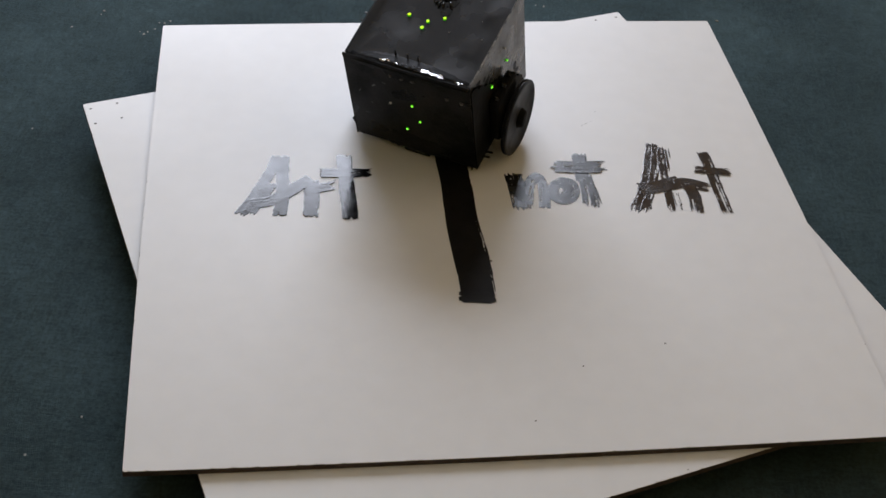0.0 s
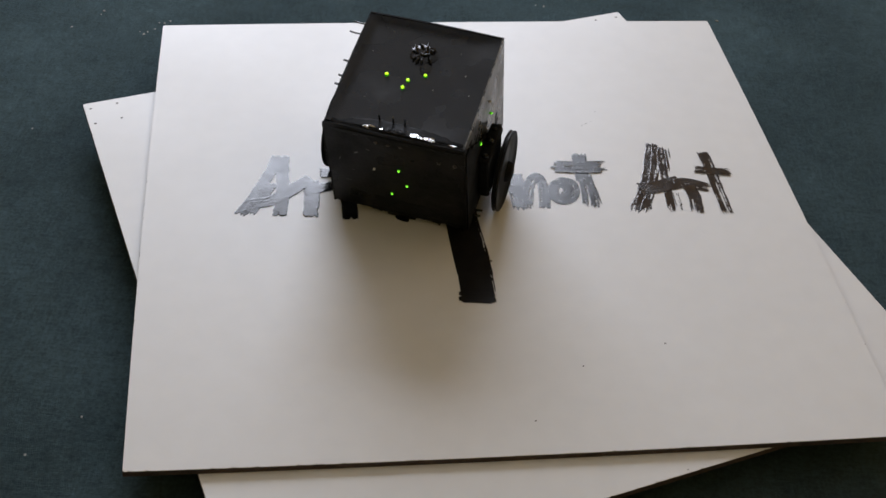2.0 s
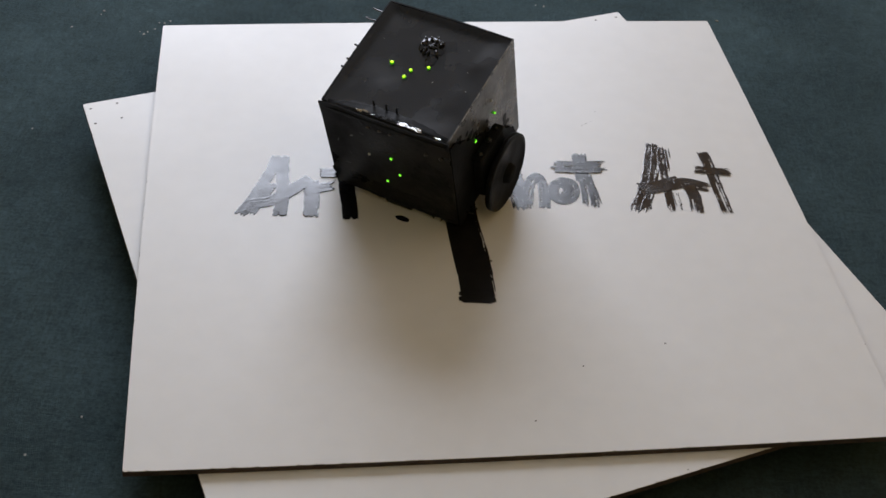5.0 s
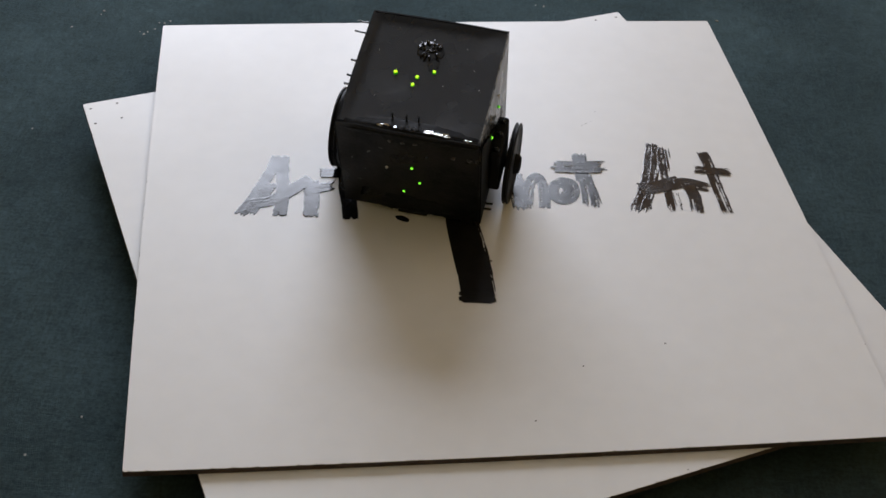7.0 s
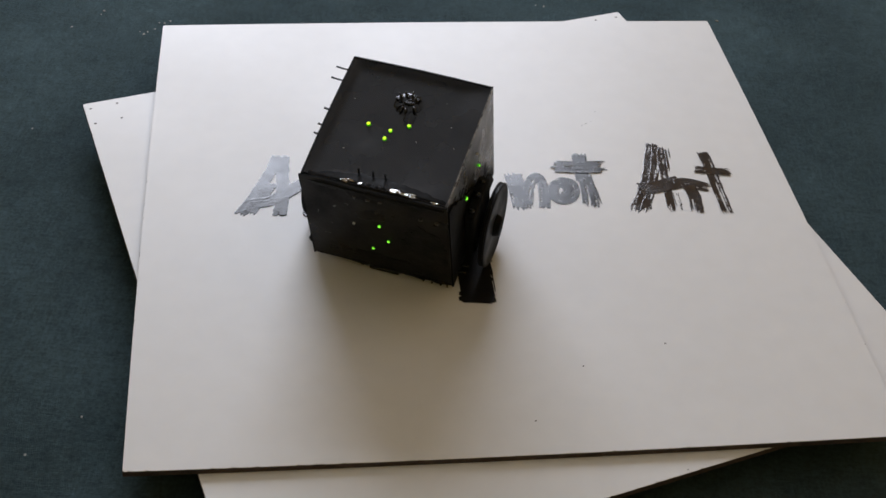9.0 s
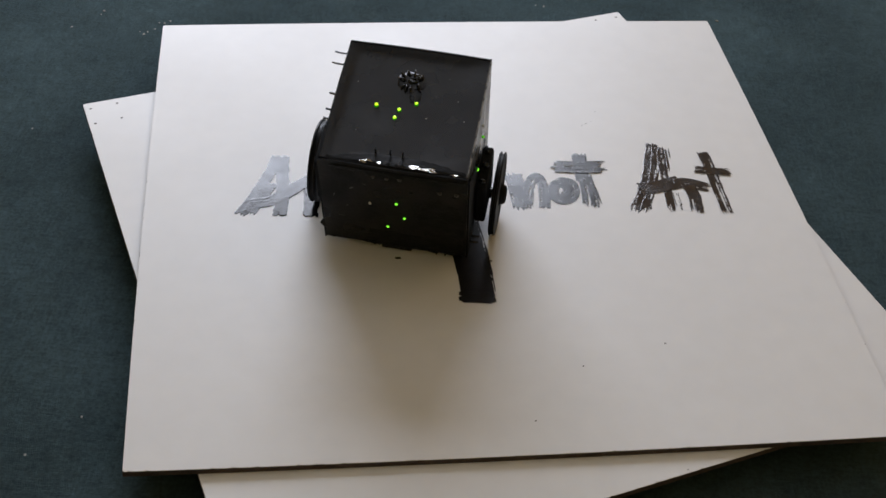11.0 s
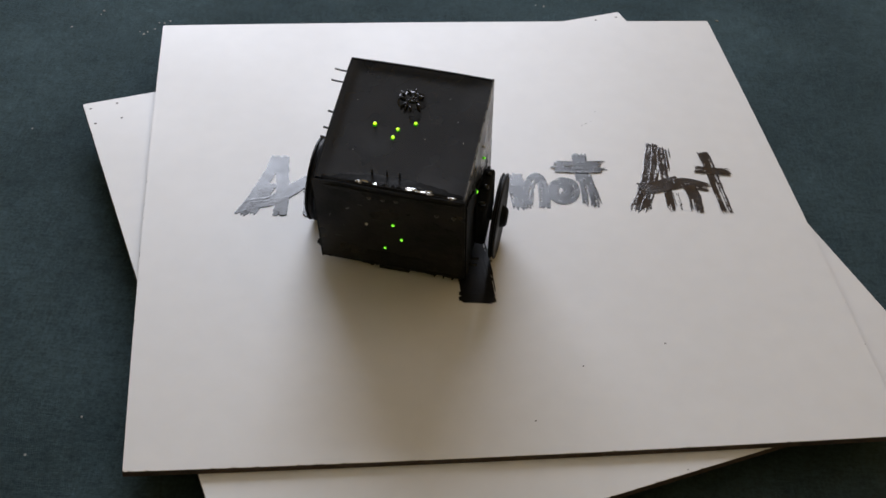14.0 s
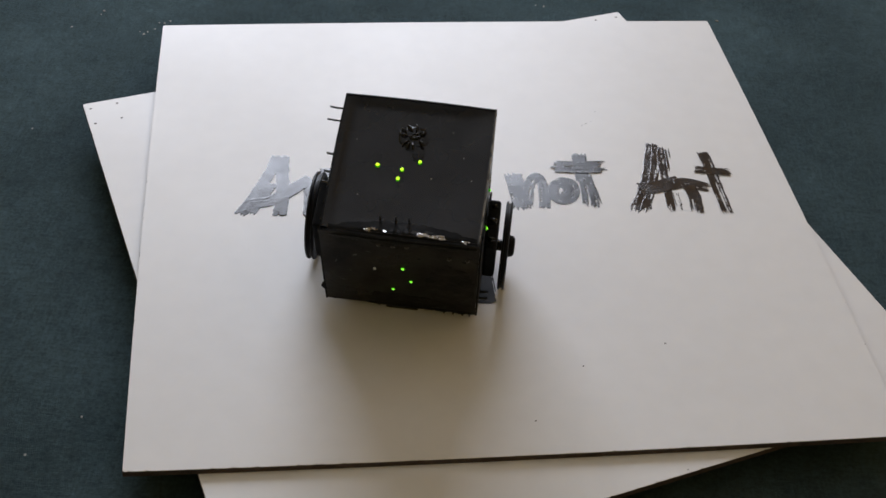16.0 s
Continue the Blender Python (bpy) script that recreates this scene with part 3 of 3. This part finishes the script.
        stops = ((0.0, -2.4, 90.5 - max(1.5, drop)), (0.4, -2.9, 90.5), (0.55, -2.0, 91.3 + crest), (0.75, 1.0, top_at((x + 50.2) / 100.4, 0.004)[2] + 0.12), (1.0, 1.0 + reach, top_at((x + 50.2) / 100.4, (0.4 + reach) / 102.4)[2] + 0.1))
        for (v0, y0, z0), (v1, y1, z1) in zip(stops, stops[1:]):
            if v <= v1 + 1e-6:
                f = (v - v0) / (v1 - v0)
                return (x, y0 + (y1 - y0) * f - 0.35 * noise.noise((x * 0.4, v * 5, 1)), z0 + (z1 - z0) * f)
    body_part("glue_seam", sheet(80, 12, glue_at, 0.5), GLUE, "lumpy black glue along the front seam", True)
    # lean and loose tilt the added glint flakes towards the window
    for x0, x1, count, back, lean, loose, size in ((-24, -16, 5, 2.0, 12, 2, (0.6, 1.0)), (11, 29, 30, 2.0, 5, 4, (0.4, 0.95)), (39, 46, 12, 0.0, 0, 6, (0.3, 0.8)), (-12, -9, 2, 2.0, 0, 6, (0.3, 0.5))):
        for k in range(count):
            x = rnd.uniform(x0, x1)
            y = back + rnd.uniform(-1.5, 1.1)
            z = top_at((x + 50.2) / 100.4, max(0.0, y) / 102.4)[2] + 0.55 + min(0.0, y + 0.4) * 0.6
            body_part("glint_flake", flake(x, y, z, rnd.uniform(*size), rnd, lean, loose), GLINT_METAL, "bright metal flake added as a glint on the glued front seam")
    # black paint lapped over the front and hanging from its lower edge
    def lap(x0, z0, rx, rz, seed):
        bm = bmesh.new()
        rim = []
        for k in range(56):
            a = 2 * math.pi * k / 56
            q = 1 + 0.35 * noise.noise((2 * math.cos(a), 2 * math.sin(a), seed)) + 0.22 * noise.noise((7 * math.cos(a), 7 * math.sin(a), seed))
            x, z = x0 + rx * q * math.cos(a), z0 + rz * q * math.sin(a)
            x, z = max(-49, min(49.5, x)), max(1.0, min(89.0, z))
            rim.append((x, front_at((x + 51) / 102, z / 94)[1], z))
        outer = [bm.verts.new((x, y - FRONT_SKIN - 0.2, z)) for x, y, z in rim]
        inner = [bm.verts.new((x, y - FRONT_SKIN + 0.3, z)) for x, y, z in rim]
        mid = bm.verts.new((x0, front_at((x0 + 51) / 102, z0 / 94)[1] - FRONT_SKIN - 0.2, z0))
        for k in range(56):
            j = (k + 1) % 56
            bm.faces.new((inner[k], inner[j], outer[j], outer[k]))
            bm.faces.new((outer[k], outer[j], mid))
        return bm
    body_part("paint_lap", lap(34, 34, 17, 30, 4.0), GLUE, "matt black paint lapped over the front")
    body_part("paint_lap", lap(2, 9, 26, 9, 8.0), GLUE, "matt black paint lapped over the front")
    bm = bmesh.new()
    row = []
    for k in range(73):
        x = -23 + k
        hang = max(0.2, 1.6 + 2.4 * noise.noise((x * 0.16, 0, 4)) + 2.2 * noise.noise((x * 0.55, 0, 9)))
        row.append([bm.verts.new((x, y, z)) for y, z in ((-2.1, 2.5), (-2.3, 0.2), (-1.6, -min(4.2, hang)), (-0.9, -min(4.2, hang)), (0.2, 0.4), (-0.3, 2.5))])
    for p, q in zip(row, row[1:]):
        for k in range(6):
            bm.faces.new((p[k], q[k], q[(k + 1) % 6], p[(k + 1) % 6]))
    bm.faces.new(row[0])
    bm.faces.new(row[-1][::-1])
    body_part("paint_fringe", bm, GLUE, "ragged fringe of hardened black paint", True)
    # bare worn rim of the scuffed side, in broken lengths
    y = 2.0
    while y < 101:
        run = rnd.uniform(3, 14)
        z = 94.45
        bm = bmesh.new()
        add_tube(bm, [(50.5, y + run * q / 3, z + rnd.uniform(-0.05, 0.1)) for q in range(4) if y + run * q / 3 < 103], 0.5, 5)
        body_part("worn_edge", bm, WORN, "pale worn edge of the side panel", True)
        y += run + rnd.uniform(0.3, 5)
    # black paint spattered over the lower part of the scuffed side
    for k in range(22):
        y = rnd.uniform(8, 92)
        z = 86 - 0.78 * y + rnd.gauss(5, 6)
        if 8 < z < 84:
            bm = dot(0, 0, 0, rnd.uniform(0.8, 3.4), rnd.randint(0, 999), 0.12, rnd.uniform(1.0, 1.8), rnd.uniform(0, 3))
            for v in bm.verts:
                v.co = Vector((50.47 + 0.5 * math.sin(3.1 * y / 103.6) * z / 94.4 + v.co.z, y + v.co.x, z + v.co.y))
            body_part("paint_spatter", bm, GLUE, "black paint spatter")
    # dust on the top plate and hairline scratches on the front
    for x, y, r in ((14, 46, 0.45), (33, 64, 0.4), (40, 47, 0.5), (-31, 28, 0.35), (24, 83, 0.35), (-38, 70, 0.3)):
        bm = dot(x, y, top_at((x + 50.2) / 100.4, y / 102.4)[2] + 0.02, r, int(x + 90), 0.2)
        body_part("dust_speck", bm, DUST, "speck of pale dust")
    for x, z, r, st, turn in ((-38, 30, 0.35, 9, 0.1), (-29, 66, 0.9, 2.5, 0.7), (-20, 72, 0.5, 4, -0.3), (-42, 55, 0.3, 8, 1.3), (-33, 44, 0.3, 5, 2.2)):
        bm = dot(0, 0, 0, r, int(z), 0.08, st, turn)
        skin = front_at((x + 51) / 102, z / 94)[1] - FRONT_SKIN
        for v in bm.verts:
            v.co = Vector((x + v.co.x, skin + 0.02 - v.co.z, z + v.co.y))
        body_part("scratch", bm, GREY_PANEL, "dull grey scratch")
    # pins on the left side
    for y, z in ((91.5, 92.8), (81.5, 92.8)):
        bm = bmesh.new()
        add_tube(bm, [(-50, y, z), (-55, y, z), (-59.5, y + 0.3, z + 0.4)], 0.65)
        body_part("side_pin", bm, WIRE, "thin wire pin sticking out", True)
    for y, z in ((57, 90), (44.5, 88), (36.5, 88)):
        bm = bmesh.new()
        add_tube(bm, [(-50, y, z), (-53, y, z), (-56, y + 0.4, z)], 0.8)
        body_part("side_pin", bm, WIRE, "thin wire pin sticking out", True)
    for y, z in ((16, 0.5), (10, 2.0)):
        bm = bmesh.new()
        add_tube(bm, [(50, y, z), (54, y, z), (58, y + 0.5, z)], 0.9)
        body_part("side_pin", bm, BLACK_GLOSS, "black painted pin near the bottom edge", True)


def lump(x, y, z, r, rnd):
    bm = bmesh.new()
    bmesh.ops.create_icosphere(bm, subdivisions=2, radius=r)
    for v in bm.verts:
        v.co = Vector((v.co.x * 1.2, v.co.y * 0.8, v.co.z)) * rnd.uniform(0.88, 1.1) + Vector((x, y, z))
    return bm


def flake(x, y, z, r, rnd, lean, loose):
    """A flattened drop that lies level although the box is pitched."""
    bm = bmesh.new()
    long = rnd.uniform(1.3, 3.2)
    bmesh.ops.create_icosphere(bm, subdivisions=2, radius=r)
    level = Matrix.Rotation(radians(-PITCH + rnd.uniform(-loose, loose)), 3, "X") @ Matrix.Rotation(radians(lean + rnd.uniform(-loose, loose)), 3, "Y")
    for v in bm.verts:
        v.co = level @ (Vector((v.co.x * long, v.co.y * 0.9, max(-0.2 * r, min(0.12 * r, v.co.z)))) * rnd.uniform(0.92, 1.08)) + Vector((x, y, z))
    return bm


def motor(side):
    """A servo block, its mount and axle on one side of the box."""
    s = side
    xs = sorted((s * 52.2, 60.5 if s > 0 else -63.6))
    m = body_part("motor", box(xs[0], xs[1], 25, 62, 6, 49, bevel=2.0), BLACK_MATTE, "black painted drive motor")
    # mounting plate cut off along the diagonal
    bm = bmesh.new()
    outline = ((-1.4, -2), (-1.4, 89), (4, 88), (14, 79), (28, 67), (44, 54), (68, 33), (90, 12), (97, -4))
    ragged = []
    for (y0, z0), (y1, z1) in zip(outline, outline[1:] + outline[:1]):
        for q in range(5):
            y, z = y0 + (y1 - y0) * q / 5, z0 + (z1 - z0) * q / 5
            wob = 2.6 * noise.noise((y * 0.22, z * 0.22, 3 + s)) + 1.6 * noise.noise((y * 0.6, z * 0.6, 6 + s))
            inside = 2 < y < 95 and z > 4
            ragged.append((y + wob * 0.5 * inside, z + wob * inside))
    outline = ragged
    lower = [bm.verts.new((s * 51.1, y, z)) for y, z in outline]
    upper = [bm.verts.new((s * 52.3, y, z)) for y, z in outline]
    bm.faces.new(lower)
    bm.faces.new(upper)
    for k in range(len(outline)):
        n = (k + 1) % len(outline)
        bm.faces.new((lower[k], lower[n], upper[n], upper[k]))
    bmesh.ops.recalc_face_normals(bm, faces=bm.faces)
    body_part("motor_mount", bm, BLACK_MATTE, "black painted mounting plate")
    # screw ears and cable lumps on the motor
    rnd = random.Random(12 + s)
    for y, z, r in ((30, 50, 2.2), (44, 50.5, 2.6), (56, 49.5, 2.0)):
        body_part("motor_lug", lump(s * 56.5, y, z, r, rnd), BLACK_GLOSS, "painted-over lug on the motor", True)


def wheel(side, x, y):
    """A thin plastic disc with a rounded rim and a hub; its pose is keyed later."""
    s = side
    bm = bmesh.new()
    r = 31.0
    prof = [(-1.9, 6.0), (-1.5, 26.5), (-2.2, 27.6), (-2.4, 29.6), (-1.9, 30.8), (-1.1, r), (-0.6, 29.6), (0.6, 29.6), (1.1, r), (1.9, 30.8), (2.4, 29.6), (2.2, 27.6), (1.5, 26.5), (1.9, 6.0)]
    if s < 0:
        prof = [(q * 1.35, e) for q, e in prof]
    add_lathe(bm, prof, 64)
    w = part("wheel", bm, RUBBER, robot, "thin dark plastic wheel", True)
    bm = bmesh.new()
    add_lathe(bm, [(s * 1.6, 8.6), (s * 2.6, 7.8), (s * 5.0, 7.0), (s * 6.0, 6.2), (s * 6.5, 4.4), (s * 6.6, 0.3)], 28)
    part("hub", bm, BLACK_MATTE, w, "black wheel hub", True)
    bm = bmesh.new()
    add_lathe(bm, [(-s * 1.6, 4.0), (-s * 8.0, 4.0)], 16)
    part("axle", bm, BLACK_GLOSS, w, smooth=True)
    return w


build_robot()
motor(1)
motor(-1)
WHEELS = [(wheel(1, 66.4, 22.2), 66.4, 22.2), (wheel(-1, -68.0, 30.5), -68.0, 30.5)]

# two small dabs that the robot's nose leaves on the board
DABS = []
for i, (x, y, turn, dx, dy) in enumerate(((-32.0, 31.4, -0.35, 0, 0), (-32.0, -13.7, 0.1, 0, 0))):
    d = link("paint_dab", dot(0, 0, 0, (2.9, 1.2)[i], 80 + i, 0.1, 2.2, turn), PAINT)
    tagged(d, "small dab of wet black paint on the board", "paint dab", "dabs left by the robot")
    DABS.append(d)

# seconds, millimetres, degrees
ROBOT_PATH = (
    (0.0, -18.9, 132.6, -21.3), (0.1, -19.3, 128.9, -18.9), (0.2, -19.2, 125.3, -16.1), (0.3, -20.4, 120.3, -12.4),
    (0.4, -19.1, 116.5, -8.3), (0.5, -19.2, 111.3, -8.2), (0.6, -20.5, 100.4, -8.4), (0.7, -21.2, 94.8, -7.9),
    (0.8, -21.9, 90.3, -10.4), (0.9, -22.6, 87.4, -11.4), (1.0, -24.7, 74.7, -12.0), (1.1, -24.8, 74.6, -15.2),
    (1.2, -26.2, 71.2, -16.7), (1.3, -28.2, 62.6, -16.2), (1.4, -31.5, 46.6, -16.3), (1.5, -31.4, 48.9, -17.0),
    (1.6, -30.6, 52.6, -17.2), (1.7, -31.3, 48.7, -16.7), (1.8, -30.7, 50.1, -16.7), (1.9, -31.1, 50.0, -17.5),
    (2.0, -28.3, 52.4, -13.5), (2.1, -26.8, 55.4, -11.1), (2.2, -24.5, 60.6, -5.4), (2.3, -23.0, 63.1, -3.0),
    (2.4, -22.2, 66.4, -0.9), (2.5, -22.0, 65.4, -1.6), (2.6, -22.2, 66.0, -1.0), (2.9, -22.2, 66.0, -1.0),
    (3.0, -22.7, 68.0, -3.6), (3.1, -23.5, 70.8, -4.6), (3.2, -24.1, 74.5, -7.7), (3.3, -24.5, 77.8, -9.9),
    (3.4, -24.5, 77.8, -9.9), (3.5, -24.2, 72.0, -7.3), (3.6, -24.0, 75.1, -6.6), (3.7, -23.0, 74.9, -4.6),
    (3.8, -22.5, 69.3, -2.2), (3.9, -22.9, 61.8, -3.0), (4.0, -24.5, 61.5, -10.7), (4.2, -28.2, 61.6, -23.2),
    (4.4, -28.9, 62.2, -25.6), (5.3, -26.0, 66.0, -23.6), (6.1, -23.0, 71.2, -19.6), (6.3, -22.6, 69.9, -17.6),
    (6.5, -22.5, 65.7, -14.4), (6.6, -21.6, 63.4, -12.3), (6.8, -22.0, 58.6, -9.6), (7.0, -22.0, 57.4, -9.5),
    (7.1, -22.0, 59.2, -9.8), (7.2, -21.9, 58.1, -9.9), (7.3, -23.0, 51.4, -10.5), (7.4, -25.3, 36.8, -11.3),
    (7.5, -25.4, 35.1, -12.9), (7.6, -24.8, 37.0, -14.9), (7.7, -25.7, 34.7, -16.4), (7.8, -28.8, 21.9, -15.5),
    (7.9, -32.9, 7.6, -13.0), (8.0, -33.5, -2.3, -15.3), (8.1, -33.5, -0.9, -17.1), (8.2, -36.4, -10.2, -13.9),
    (8.3, -36.0, -10.3, -14.9), (8.5, -35.9, -10.6, -14.6), (9.0, -35.8, -10.0, -14.9), (9.2, -35.9, -10.7, -14.7),
    (9.9, -35.8, -10.2, -14.4), (10.6, -33.5, 6.0, -10.0), (11.1, -31.5, 17.0, -6.6), (11.3, -31.2, 18.6, -6.7),
    (11.4, -32.0, 24.8, -10.8), (11.5, -31.4, 26.3, -11.9), (11.6, -31.1, 25.6, -9.3), (11.7, -31.1, 17.7, -5.4),
    (11.8, -30.9, 15.7, -5.7), (11.9, -29.7, 20.0, -3.1), (12.0, -30.0, 14.4, -4.0), (12.1, -32.4, 7.8, -7.9),
    (12.2, -33.8, 6.1, -14.5), (12.3, -35.3, 8.2, -20.1), (12.4, -37.9, 8.2, -27.1), (12.5, -36.3, 10.2, -25.4),
    (12.6, -34.9, 11.8, -24.1), (12.7, -31.9, 15.1, -20.6), (12.8, -29.1, 20.7, -15.4), (12.9, -27.2, 22.7, -12.1),
    (13.0, -26.0, 19.8, -12.4), (13.1, -27.2, 20.0, -13.4), (13.2, -30.7, 2.6, -13.3), (13.3, -32.4, -9.4, -13.3),
    (13.4, -33.1, -12.0, -13.7), (13.5, -33.7, -12.4, -13.3), (13.6, -33.1, -12.0, -13.7), (13.8, -33.6, -11.0, -12.7),
    (13.9, -33.6, -11.0, -12.7), (14.0, -31.0, -7.3, -8.6), (14.1, -30.1, -3.1, -5.8), (14.2, -27.9, 1.3, -2.4),
    (14.3, -27.0, 4.7, 1.9), (14.5, -26.8, 5.4, 2.7), (15.0, -26.8, 5.4, 2.8), (15.2, -26.9, 5.7, 2.8),
    (15.4, -25.6, -0.6, 2.6), (15.5, -26.0, -5.9, 2.5), (15.6, -25.7, -11.9, 0.9), (15.7, -26.4, -15.8, 1.2),
    (15.8, -25.7, -22.3, -1.5), (15.9, -25.6, -34.7, -0.8), (16.0, -24.6, -46.2, -3.8),
)


# seconds and degrees by which the body rocks: back over its axle, or forward on its nose
ROCK = {12.9: -1.2, 13.0: -2.4, 13.1: -1.2, 15.8: 1.0, 15.9: 2.0, 16.0: 3.0}


def rocked(t):
    d = ROCK.get(t, 0.0)
    y, z = (-0.02, 0.0) if d > 0 else (0.027, 0.031)
    return pose(0, y, z, d, 0, 0) @ pose(0, -y, -z)


def motions():
    walk(robot, [(t, pose(x / 1000, y / 1000, 0, 0, 0, a) @ rocked(t)) for t, x, y, a in ROBOT_PATH])
    for w, wx, wy in WHEELS:
        angle, rows, last = 0.0, [], None
        for t, x, y, a in ROBOT_PATH:
            if last:
                h = radians((a + last[2]) / 2)
                run = -(x - last[0]) * math.sin(h) + (y - last[1]) * math.cos(h) + wx * radians(a - last[2])
                angle -= math.degrees(run / 31.0)
            last = (x, y, a)
            rows.append((t, pose(wx / 1000, wy / 1000, 0.031, angle, 0, 0)))
        walk(w, rows)
    for d, (x, y), drop in ((DABS[0], (-32.0, 31.4), 1.7), (DABS[1], (-32.0, -13.7), 8.6)):
        rows, held = [], None
        at = min(ROBOT_PATH, key=lambda r: abs(r[0] - drop))
        c, s = math.cos(radians(at[3])), math.sin(radians(at[3]))
        u, v = x - at[1], y - at[2]
        lx, ly = u * c + v * s, -u * s + v * c
        for t, px, py, a in ROBOT_PATH:
            if t <= at[0]:
                c, s = math.cos(radians(a)), math.sin(radians(a))
                rows.append((t, pose((px + lx * c - ly * s) / 1000, (py + lx * s + ly * c) / 1000, 0.0001, 0, 0, a - at[3])))
        rows.append((16.0, pose(x / 1000, y / 1000, 0.0001)))
        walk(d, rows)


motions()
